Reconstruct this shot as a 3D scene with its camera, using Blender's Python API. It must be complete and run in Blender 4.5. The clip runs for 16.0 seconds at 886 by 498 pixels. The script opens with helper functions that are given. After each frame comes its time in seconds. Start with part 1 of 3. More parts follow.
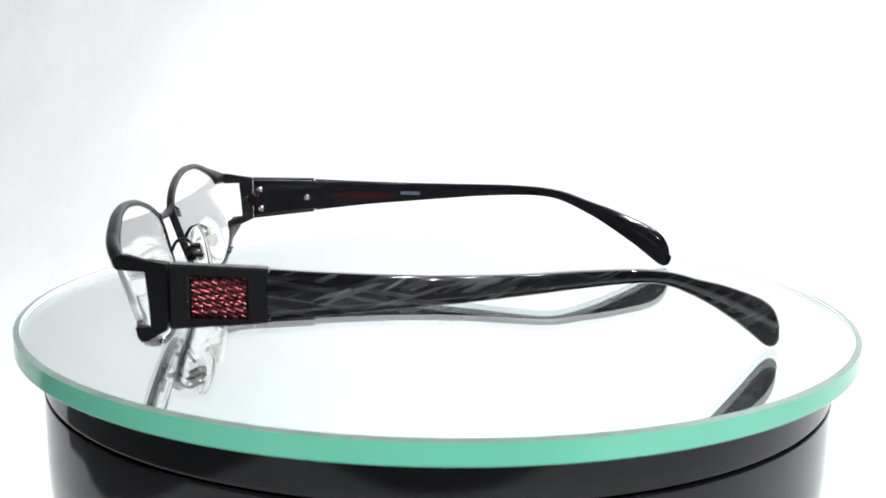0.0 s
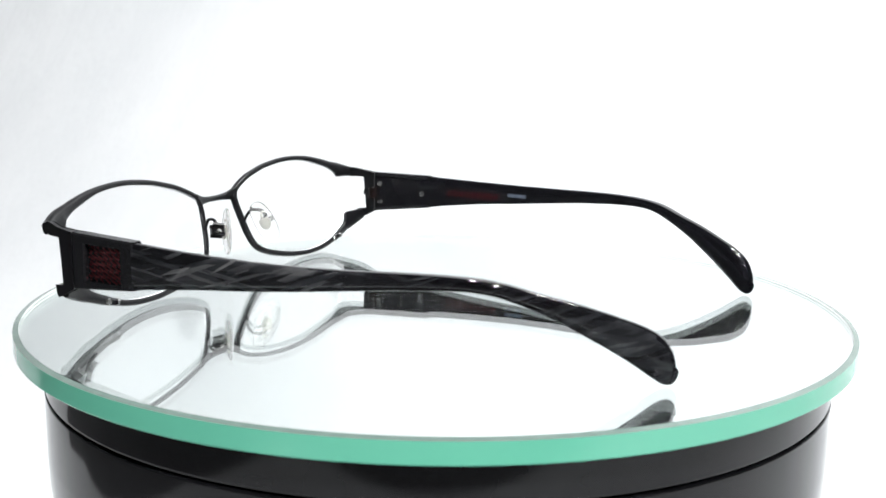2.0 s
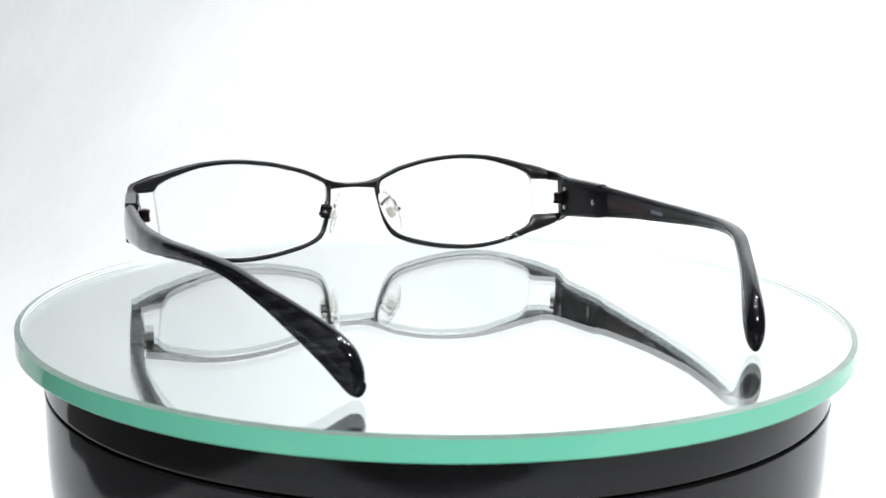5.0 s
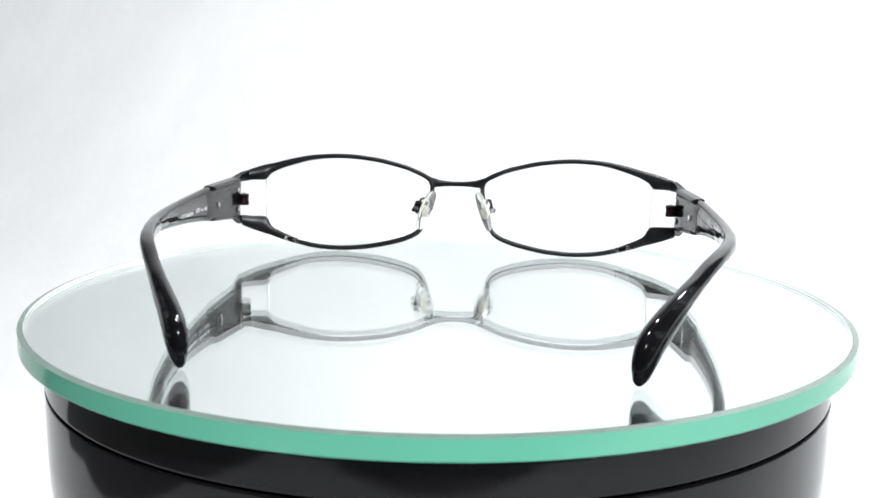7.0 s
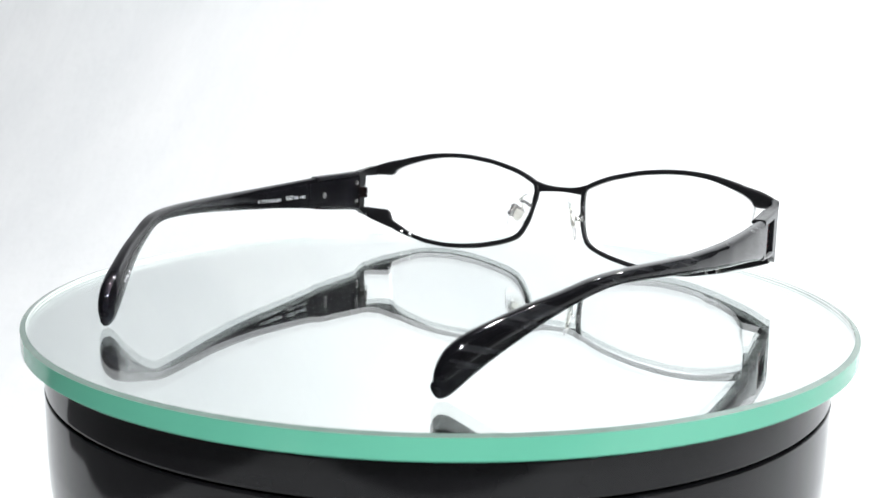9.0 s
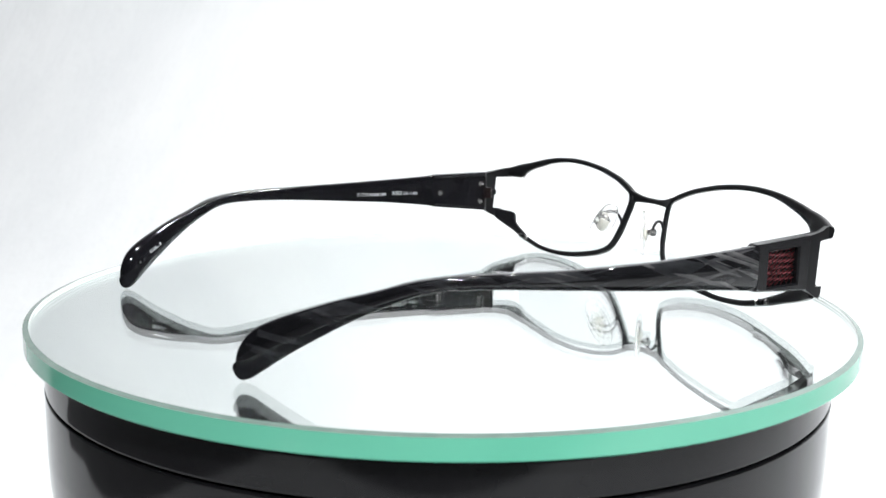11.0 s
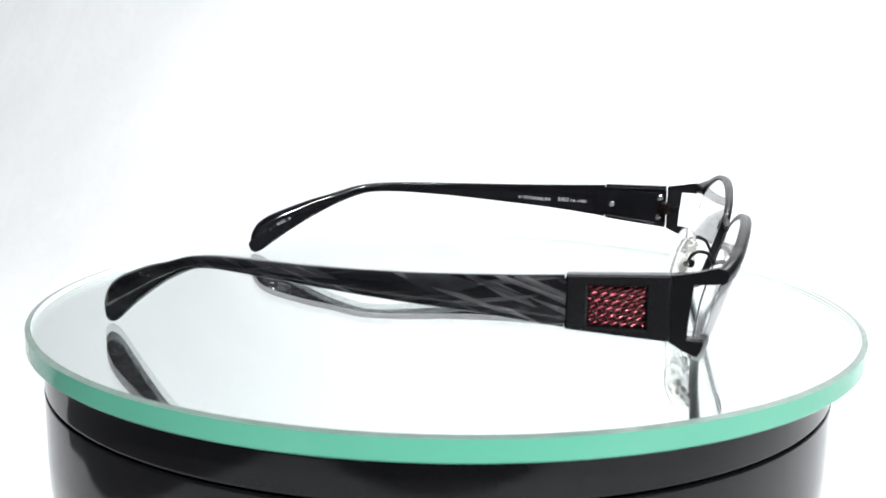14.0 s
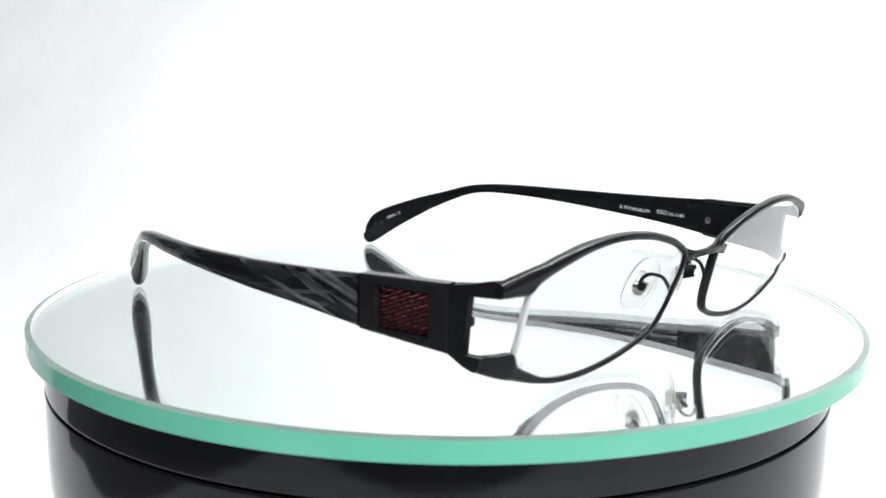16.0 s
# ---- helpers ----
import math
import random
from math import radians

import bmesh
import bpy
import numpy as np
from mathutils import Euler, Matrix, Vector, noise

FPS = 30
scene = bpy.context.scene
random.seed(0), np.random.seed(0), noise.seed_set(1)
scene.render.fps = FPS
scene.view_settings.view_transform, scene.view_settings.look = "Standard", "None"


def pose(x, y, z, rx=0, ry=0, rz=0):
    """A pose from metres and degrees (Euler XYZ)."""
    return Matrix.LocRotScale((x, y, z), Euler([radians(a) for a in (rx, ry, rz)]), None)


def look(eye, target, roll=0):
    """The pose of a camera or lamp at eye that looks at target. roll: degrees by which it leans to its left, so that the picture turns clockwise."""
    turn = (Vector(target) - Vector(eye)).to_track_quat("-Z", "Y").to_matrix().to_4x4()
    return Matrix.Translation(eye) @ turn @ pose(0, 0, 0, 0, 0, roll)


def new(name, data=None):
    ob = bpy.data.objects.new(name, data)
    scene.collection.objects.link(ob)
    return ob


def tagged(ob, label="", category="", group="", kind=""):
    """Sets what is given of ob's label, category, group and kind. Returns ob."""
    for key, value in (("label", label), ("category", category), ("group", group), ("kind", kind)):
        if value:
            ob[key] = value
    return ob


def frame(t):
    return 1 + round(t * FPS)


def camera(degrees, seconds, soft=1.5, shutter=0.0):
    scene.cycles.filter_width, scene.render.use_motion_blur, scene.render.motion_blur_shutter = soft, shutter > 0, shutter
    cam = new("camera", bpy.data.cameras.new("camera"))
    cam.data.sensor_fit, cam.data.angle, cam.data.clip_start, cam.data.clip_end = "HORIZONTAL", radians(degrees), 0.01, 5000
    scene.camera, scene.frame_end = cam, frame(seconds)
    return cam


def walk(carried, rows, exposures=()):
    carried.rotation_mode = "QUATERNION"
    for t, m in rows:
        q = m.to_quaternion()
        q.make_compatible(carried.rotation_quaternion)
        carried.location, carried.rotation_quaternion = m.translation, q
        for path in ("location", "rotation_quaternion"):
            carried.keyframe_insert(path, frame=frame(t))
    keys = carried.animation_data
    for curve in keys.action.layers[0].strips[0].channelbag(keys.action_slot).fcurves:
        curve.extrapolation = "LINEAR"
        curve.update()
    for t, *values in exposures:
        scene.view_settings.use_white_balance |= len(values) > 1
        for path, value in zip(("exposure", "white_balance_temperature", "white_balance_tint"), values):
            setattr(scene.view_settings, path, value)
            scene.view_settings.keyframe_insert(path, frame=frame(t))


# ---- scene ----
MM = 0.001

# ---- camera: stands still on a stand before the turntable ----
cam = camera(44.79, 16.0, soft=1.5)
EYE = (0.0, -0.27945, 0.06496)
AIM_YAW, AIM_PITCH = -0.000873, 0.181997
AIM = (EYE[0] + math.sin(AIM_YAW) * math.cos(AIM_PITCH), EYE[1] + math.cos(AIM_YAW) * math.cos(AIM_PITCH),
       EYE[2] - math.sin(AIM_PITCH))
VIEW = look(EYE, AIM, 0.9136)
cam.data.dof.use_dof = True
cam.data.dof.focus_distance = 0.285
cam.data.dof.aperture_fstop = 36
walk(cam, [(0, VIEW), (16, VIEW)], [(0, -0.02), (3, -0.02), (6.5, -0.09), (9, -0.08), (11.5, -0.04), (13, -0.01), (16, 0.02)])

# ---- light: compact lamps high over and before the table, a dim room around ----
world = bpy.data.worlds.new("room_air")
world.use_nodes = True
world.node_tree.nodes["Background"].inputs[0].default_value = (0.9, 0.95, 1.0, 1)
world.node_tree.nodes["Background"].inputs[1].default_value = 0.05
scene.world = world


def disc_lamp(name, place, target, watts, size):
    data = bpy.data.lights.new(name, "AREA")
    data.shape, data.size, data.energy, data.color = "DISK", size, watts, (0.98, 0.99, 1.0)
    ob = new(name, data)
    ob.matrix_world = look(place, target)
    return ob


soft = bpy.data.lights.new("lamp_overhead", "AREA")
soft.shape, soft.size, soft.energy, soft.color = "DISK", 0.05, 3.85, (0.98, 0.99, 1.0)
new("lamp_overhead", soft).matrix_world = look((0.22, 0.22, 0.80), (0.22, 0.2201, 0))
disc_lamp("lamp_pair_a", (0.12, -0.08, 0.62), (0.0, 0.1, 0.0), 1.6, 0.026)
disc_lamp("lamp_pair_b", (0.03, -0.08, 0.62), (0.0, 0.1, 0.0), 1.6, 0.026)
disc_lamp("lamp_front", (0.15, -0.57, 0.52), (0.02, 0.0, -0.05), 5.0, 0.035)
disc_lamp("lamp_backdrop", (0.42, 0.28, 0.72), (0.30, 0.45, 0.02), 3.2, 0.05)


# ---- materials ----
def material(name):
    m = bpy.data.materials.new(name)
    m.use_nodes = True
    return m, m.node_tree, m.node_tree.nodes["Principled BSDF"]


def link(tree, a, b):
    tree.links.new(a, b)


def noise_node(tree, scale, detail=4.0, rough=0.6, stretch=None, turn=None):
    co = tree.nodes.new("ShaderNodeTexCoord")
    mp = tree.nodes.new("ShaderNodeMapping")
    if stretch:
        mp.inputs["Scale"].default_value = stretch
    if turn:
        mp.inputs["Rotation"].default_value = turn
        mp.vector_type = "TEXTURE"
    n = tree.nodes.new("ShaderNodeTexNoise")
    n.inputs["Scale"].default_value, n.inputs["Detail"].default_value, n.inputs["Roughness"].default_value = scale, detail, rough
    link(tree, co.outputs["Object"], mp.inputs["Vector"])
    link(tree, mp.outputs["Vector"], n.inputs["Vector"])
    return n


def ramp(tree, src, stops):
    r = tree.nodes.new("ShaderNodeValToRGB")
    while len(r.color_ramp.elements) < len(stops):
        r.color_ramp.elements.new(0.5)
    for e, (p, col) in zip(r.color_ramp.elements, stops):
        e.position, e.color = p, (*col, 1)
    link(tree, src, r.inputs["Fac"])
    return r


def bump(tree, bsdf, height, strength, distance):
    b = tree.nodes.new("ShaderNodeBump")
    b.inputs["Strength"].default_value, b.inputs["Distance"].default_value = strength, distance
    link(tree, height, b.inputs["Height"])
    link(tree, b.outputs["Normal"], bsdf.inputs["Normal"])


def grained(name, dark, light, scale, rough, metal=0.0, relief=0.0, rough_spread=0.1, coat=0.0, spec=0.5):
    m, tree, p = material(name)
    n = noise_node(tree, scale)
    r = ramp(tree, n.outputs["Fac"], [(0.3, dark), (0.7, light)])
    link(tree, r.outputs["Color"], p.inputs["Base Color"])
    p.inputs["Metallic"].default_value = metal
    p.inputs["Specular IOR Level"].default_value = spec
    fine = noise_node(tree, scale * 9)
    mr = tree.nodes.new("ShaderNodeMapRange")
    mr.inputs["To Min"].default_value, mr.inputs["To Max"].default_value = max(0.0, rough - rough_spread), rough + rough_spread
    link(tree, fine.outputs["Fac"], mr.inputs["Value"])
    link(tree, mr.outputs["Result"], p.inputs["Roughness"])
    p.inputs["Coat Weight"].default_value, p.inputs["Coat Roughness"].default_value = coat, 0.03
    if relief:
        bump(tree, p, fine.outputs["Fac"], 0.3, relief)
    return m


BLACK_METAL = grained("black_painted_metal", (0.005, 0.005, 0.006), (0.009, 0.009, 0.010), 1500, 0.30, relief=0.0000015, spec=0.24, rough_spread=0.05)
BLOCK_METAL = grained("satin_black_metal", (0.009, 0.009, 0.010), (0.015, 0.015, 0.017), 1500, 0.22, relief=0.000002, spec=0.30, rough_spread=0.05)
BLACK_ACETATE = grained("black_acetate", (0.004, 0.004, 0.005), (0.008, 0.008, 0.010), 120, 0.07, rough_spread=0.03, spec=0.43)
BASE_PLASTIC = grained("glossy_black_plastic", (0.005, 0.005, 0.006), (0.009, 0.009, 0.010), 40, 0.07, rough_spread=0.03, spec=0.27)
SILVER = grained("silver_screw_metal", (0.62, 0.61, 0.6), (0.8, 0.79, 0.77), 900, 0.2, metal=1.0)
HINGE_METAL = grained("dark_bronze_hinge_metal", (0.014, 0.009, 0.009), (0.036, 0.021, 0.020), 600, 0.25, metal=0.7)
WHITE_PRINT = grained("white_print", (0.44, 0.44, 0.46), (0.58, 0.58, 0.60), 1500, 0.5)
RED_PRINT = grained("dark_red_print", (0.020, 0.002, 0.003), (0.034, 0.003, 0.004), 900, 0.12)
WORN_PRINT = grained("worn_grey_print", (0.014, 0.015, 0.017), (0.03, 0.031, 0.034), 900, 0.25)
BLUE_PRINT = grained("pale_blue_print", (0.05, 0.06, 0.085), (0.09, 0.105, 0.14), 900, 0.12)
RED_WIRE = grained("red_anodised_wire", (0.15, 0.022, 0.030), (0.38, 0.105, 0.12), 1200, 0.30, metal=0.95, rough_spread=0.08)
RED_PLATE = grained("dark_red_plate", (0.012, 0.002, 0.003), (0.03, 0.005, 0.006), 500, 0.35, metal=0.4)
SILVERING = grained("mirror_silvering", (0.92, 0.955, 0.945), (0.935, 0.965, 0.957), 20, 0.0, metal=1.0, rough_spread=0.0)
GLASS_WALL = grained("pale_inner_glass_edge", (0.74, 0.78, 0.765), (0.78, 0.82, 0.805), 60, 0.4)


def streaked_acetate():
    """Charcoal acetate: slanting pale flakes with blunt ends, fibrous inside, over a dark cloudy ground."""
    m, tree, p = material("marbled_grey_acetate")
    co = tree.nodes.new("ShaderNodeTexCoord")

    def maths(kind, a, b):
        n = tree.nodes.new("ShaderNodeMath")
        n.operation = kind
        for socket, v in zip(n.inputs, (a, b)):
            if isinstance(v, float):
                socket.default_value = v
            else:
                link(tree, v, socket)
        return n.outputs[0]

    def between(src, lo, hi, low=0.0, high=1.0):
        n = tree.nodes.new("ShaderNodeMapRange")
        for key, v in (("From Min", lo), ("From Max", hi), ("To Min", low), ("To Max", high)):
            n.inputs[key].default_value = v
        link(tree, src, n.inputs["Value"])
        return n.outputs["Result"]

    def flakes(turn, long, high, shift):
        """A random tone for each long slanting cell."""
        mp = tree.nodes.new("ShaderNodeMapping")
        mp.vector_type = "TEXTURE"
        mp.inputs["Location"].default_value = (shift, 0, 0)
        mp.inputs["Rotation"].default_value, mp.inputs["Scale"].default_value = (turn, 0, 0), (0.05, long, high)
        link(tree, co.outputs["Object"], mp.inputs["Vector"])
        cell = tree.nodes.new("ShaderNodeTexVoronoi")
        cell.inputs["Scale"].default_value = 1.0
        link(tree, mp.outputs["Vector"], cell.inputs["Vector"])
        tone = tree.nodes.new("ShaderNodeSeparateColor")
        link(tree, cell.outputs["Color"], tone.inputs[0])
        return tone.outputs[0]

    bars = None
    for turn, long, high, shift, lo, strength in ((-0.36, 0.012, 0.00115, 0.0, 0.74, 0.68), (0.14, 0.013, 0.00095, 0.4, 0.80, 0.48), (-0.30, 0.017, 0.0008, 0.9, 0.84, 0.75)):
        fibre = noise_node(tree, 700, 4.0, 0.65, (0.8, 7.0, 0.6), (turn, 0, 0)).outputs["Fac"]
        layer = maths("MULTIPLY", between(flakes(turn, long, high, shift), lo, 1.0, 0.0, strength), between(fibre, 0.3, 0.7, 0.25, 1.15))
        bars = layer if bars is None else maths("MAXIMUM", bars, layer)
    ground = maths("MULTIPLY", flakes(-0.25, 0.030, 0.0050, 1.3), flakes(0.10, 0.026, 0.0044, 2.1))
    cloud = noise_node(tree, 260, 5.0, 0.65, (1.0, 2.4, 0.7), (-0.2, 0, 0)).outputs["Fac"]
    ground = maths("MULTIPLY", maths("MULTIPLY", ground, 0.32), between(cloud, 0.3, 0.7, 0.5, 1.4))
    # the flakes thin out towards the tip
    sep = tree.nodes.new("ShaderNodeSeparateXYZ")
    link(tree, co.outputs["Object"], sep.inputs[0])
    bars = maths("MULTIPLY", bars, between(sep.outputs["Y"], -0.118, -0.06, 0.3, 1.0))
    r = ramp(tree, maths("ADD", ground, bars), [(0.0, (0.005, 0.005, 0.006)), (0.22, (0.028, 0.029, 0.032)), (1.0, (0.17, 0.168, 0.17))])
    link(tree, r.outputs["Color"], p.inputs["Base Color"])
    p.inputs["Roughness"].default_value = 0.045
    p.inputs["Specular IOR Level"].default_value = 0.46
    return m


MARBLED = streaked_acetate()


def clear(name, tint, ior, rough=0.0):
    m, tree, p = material(name)
    p.inputs["Base Color"].default_value = (*tint, 1)
    p.inputs["Transmission Weight"].default_value = 1.0
    p.inputs["IOR"].default_value = ior
    n = noise_node(tree, 300)
    mr = tree.nodes.new("ShaderNodeMapRange")
    mr.inputs["To Min"].default_value, mr.inputs["To Max"].default_value = rough, rough + 0.004
    link(tree, n.outputs["Fac"], mr.inputs["Value"])
    link(tree, mr.outputs["Result"], p.inputs["Roughness"])
    return m


LENS = clear("clear_demo_lens", (0.998, 1.0, 1.0), 1.32)
LENS_EDGE = grained("ground_lens_edge", (0.70, 0.72, 0.73), (0.78, 0.79, 0.80), 500, 0.55)
SILICONE = clear("clear_silicone", (0.97, 0.97, 0.965), 1.26, 0.03)
SILICONE.node_tree.nodes["Principled BSDF"].inputs["Transmission Weight"].default_value = 0.9
MIRROR_GLASS = clear("mirror_plate_glass", (0.975, 0.995, 0.99), 1.5)
# a small diffuse share in the plate's colour lifts its dark reflections
MIRROR_GLASS.node_tree.nodes["Principled BSDF"].inputs["Transmission Weight"].default_value = 0.992
PAD_CORE = grained("pale_pad_core_metal", (0.56, 0.55, 0.50), (0.70, 0.69, 0.64), 700, 0.3, metal=0.65)


def green_edge():
    """Ground and polished edge of thick float glass: even sea green."""
    m, tree, p = material("green_glass_edge")
    n = noise_node(tree, 25, 3.0, 0.5)
    r = ramp(tree, n.outputs["Fac"], [(0.3, (0.155, 0.60, 0.415)), (0.7, (0.18, 0.645, 0.45))])
    link(tree, r.outputs["Color"], p.inputs["Base Color"])
    p.inputs["Roughness"].default_value = 0.12
    p.inputs["Specular IOR Level"].default_value = 0.6
    fine = noise_node(tree, 900, 3.0, 0.6)
    bump(tree, p, fine.outputs["Fac"], 0.15, 0.00002)
    return m


GREEN_EDGE = green_edge()
# darker copy of the arris colour, for shade lines painted inside the glass
INNER_SHADE_BAND = grained("inner_glass_painted_shade", (0.09, 0.14, 0.12), (0.115, 0.17, 0.145), 200, 0.3, spec=0.35)
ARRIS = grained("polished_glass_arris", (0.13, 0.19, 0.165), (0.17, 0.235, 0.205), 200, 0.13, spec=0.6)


def paper():
    """White photo cloth with faint creases."""
    m, tree, p = material("white_backdrop_cloth")
    big = noise_node(tree, 5, 6.0, 0.62, (0.6, 1.0, 1.8), (0, 0.6, 0))
    r = ramp(tree, big.outputs["Fac"], [(0.3, (0.74, 0.76, 0.775)), (0.7, (0.87, 0.88, 0.885))])
    link(tree, r.outputs["Color"], p.inputs["Base Color"])
    p.inputs["Roughness"].default_value = 0.85
    bump(tree, p, big.outputs["Fac"], 0.35, 0.012)
    return m


CLOTH = paper()
ROOM_WALL = grained("dark_room_paint", (0.10, 0.10, 0.105), (0.13, 0.13, 0.135), 3, 0.8)


# ---- mesh helpers ----
def part(name, bm, mats, parent=None, label="", smooth=True, angle=40):
    me = bpy.data.meshes.new(name)
    bmesh.ops.recalc_face_normals(bm, faces=bm.faces)
    if smooth:
        for f in bm.faces:
            f.smooth = True
        for e in bm.edges:
            e.smooth = len(e.link_faces) == 2 and e.calc_face_angle(0) < radians(angle)
    bm.to_mesh(me)
    bm.free()
    for m in (mats if isinstance(mats, (list, tuple)) else [mats]):
        me.materials.append(m)
    ob = new(name, me)
    ob.parent = parent
    if label:
        ob["label"] = label
    return ob


def loft(bm, rings, caps=True, closed=False):
    """Skin a row of rings with the same number of points."""
    vs = [[bm.verts.new(p) for p in ring] for ring in rings]
    n = len(vs[0])
    pairs = list(zip(vs, vs[1:])) + ([(vs[-1], vs[0])] if closed else [])
    for a, b in pairs:
        for i in range(n):
            bm.faces.new((a[i], a[(i + 1) % n], b[(i + 1) % n], b[i]))
    if caps and not closed:
        bm.faces.new(vs[0][::-1])
        bm.faces.new(vs[-1])
    return vs


def lathe(bm, profile, segments=160, centre=(0, 0)):
    """Turn a profile of (radius, height) about the upright axis; ends at radius 0 are closed by fans."""
    rings = []
    for r, z in profile:
        if r <= 0:
            rings.append([bm.verts.new((centre[0], centre[1], z))])
        else:
            rings.append([bm.verts.new((centre[0] + r * math.cos(a), centre[1] + r * math.sin(a), z))
                          for a in (2 * math.pi * i / segments for i in range(segments))])
    faces = []
    for a, b in zip(rings, rings[1:]):
        row = []
        for i in range(segments):
            j = (i + 1) % segments
            if len(a) == 1:
                row.append(bm.faces.new((a[0], b[i], b[j])))
            elif len(b) == 1:
                row.append(bm.faces.new((a[i], b[0], a[j])))
            else:
                row.append(bm.faces.new((a[i], b[i], b[j], a[j])))
        faces.append(row)
    return faces


def spline(points, steps):
    """Catmull-Rom through tuples of any length."""
    out = []
    pts = [np.array(p, float) for p in points]
    for i in range(len(pts) - 1):
        p0, p1, p2, p3 = pts[max(i - 1, 0)], pts[i], pts[i + 1], pts[min(i + 2, len(pts) - 1)]
        for k in range(steps):
            t = k / steps
            out.append(0.5 * (2 * p1 + (p2 - p0) * t + (2 * p0 - 5 * p1 + 4 * p2 - p3) * t * t + (3 * p1 - p0 - 3 * p2 + p3) * t ** 3))
    out.append(pts[-1])
    return out


def tube(bm, path, radius, sides=8):
    rings = []
    pts = [Vector(p) for p in path]
    up = Vector((0.13, 0.21, 0.97))
    for i, p in enumerate(pts):
        d = (pts[min(i + 1, len(pts) - 1)] - pts[max(i - 1, 0)]).normalized()
        a = d.cross(up).normalized()
        b = d.cross(a)
        rings.append([p + radius * (math.cos(w) * a + math.sin(w) * b) for w in (2 * math.pi * k / sides for k in range(sides))])
    loft(bm, rings)


def box(bm, centre, size, axes=None, bevel=0.0):
    made = bmesh.ops.create_cube(bm, size=1)["verts"]
    m = (axes or Matrix.Identity(3)).to_4x4()
    for v in made:
        v.co = Vector(centre) + m @ Vector((v.co.x * size[0], v.co.y * size[1], v.co.z * size[2]))
    if bevel:
        edges = list({e for v in made for e in v.link_edges})
        bmesh.ops.bevel(bm, geom=edges, offset=bevel, segments=2, affect="EDGES", profile=0.5)


def rod(bm, centre, axis, radius, length, sides=16, dome=0.0):
    """A short cylinder about centre along axis, with bevelled or domed far end."""
    d = Vector(axis).normalized()
    a = d.orthogonal().normalized()
    b = d.cross(a)
    rings = []
    for r, h in ((0.88, -0.5), (1, -0.42), (1, 0.42), (0.88, 0.5)):
        rings.append([Vector(centre) + d * (h * length) + radius * r * (math.cos(w) * a + math.sin(w) * b)
                      for w in (2 * math.pi * k / sides for k in range(sides))])
    if dome:
        rings.append([Vector(centre) + d * (0.5 * length + dome) + radius * 0.45 * (math.cos(w) * a + math.sin(w) * b)
                      for w in (2 * math.pi * k / sides for k in range(sides))])
    loft(bm, rings)


# ---- the setting: white cloth sweep and a plain dark room ----
FLOOR = -0.13


def backdrop():
    bm = bmesh.new()
    profile = [(y, FLOOR) for y in (-0.37, -0.26, -0.18, -0.1, -0.015, 0.018, 0.05, 0.08, 0.104, 0.14, 0.17, 0.2, 0.30)]
    for i in range(1, 13):
        a = math.radians(90 * i / 12)
        profile.append((0.30 + 0.25 * math.sin(a), FLOOR + 0.25 * (1 - math.cos(a))))
    profile += [(0.56, 0.6), (0.56, 1.1)]
    cols = range(13)

    def across(i, y):
        left = float(np.interp(y, (-0.37, -0.26, -0.18, -0.015, 0.018, 0.05, 0.104, 0.14, 0.2, 0.3),
                               (-0.24, -0.285, -0.31, -0.311, -0.322, -0.339, -0.336, -0.37, -0.62, -0.9)))
        return left + (0.9 - left) * i / 12

    top = [[bm.verts.new((across(i, y), y, z)) for i in cols] for y, z in profile]
    under = [[bm.verts.new((across(i, y), y + 0.004, z - 0.004)) for i in cols] for y, z in profile]
    for grid in (top, under):
        for a, b in zip(grid, grid[1:]):
            for i in range(len(cols) - 1):
                bm.faces.new((a[i], a[i + 1], b[i + 1], b[i]))
    for i in range(len(cols) - 1):
        bm.faces.new((top[0][i], under[0][i], under[0][i + 1], top[0][i + 1]))
        bm.faces.new((top[-1][i], top[-1][i + 1], under[-1][i + 1], under[-1][i]))
    for a, b, c, d in zip(top, top[1:], under, under[1:]):
        bm.faces.new((a[0], b[0], d[0], c[0]))
        bm.faces.new((a[-1], c[-1], d[-1], b[-1]))
    ob = part("backdrop", bm, CLOTH, angle=60)
    tagged(ob, "white creased cloth sweep behind the turntable", "backdrop", kind="structure")


def room():
    def slab(name, centre, size):
        bm = bmesh.new()
        box(bm, centre, size)
        tagged(part(name, bm, ROOM_WALL, smooth=False), "plain dark room surface", "wall", kind="structure")

    slab("floor", (0, -0.3, FLOOR - 0.046), (3.0, 3.4, 0.08))
    slab("ceiling", (0, -0.3, 1.75), (3.0, 3.4, 0.08))
    slab("wall_north", (0, 1.36, 0.82), (3.0, 0.08, 1.78))
    slab("wall_south", (0, -1.96, 0.82), (3.0, 0.08, 1.78))
    slab("wall_east", (1.46, -0.3, 0.82), (0.08, 3.24, 1.78))
    slab("wall_west", (-1.46, -0.3, 0.82), (0.08, 3.24, 1.78))


backdrop()
room()


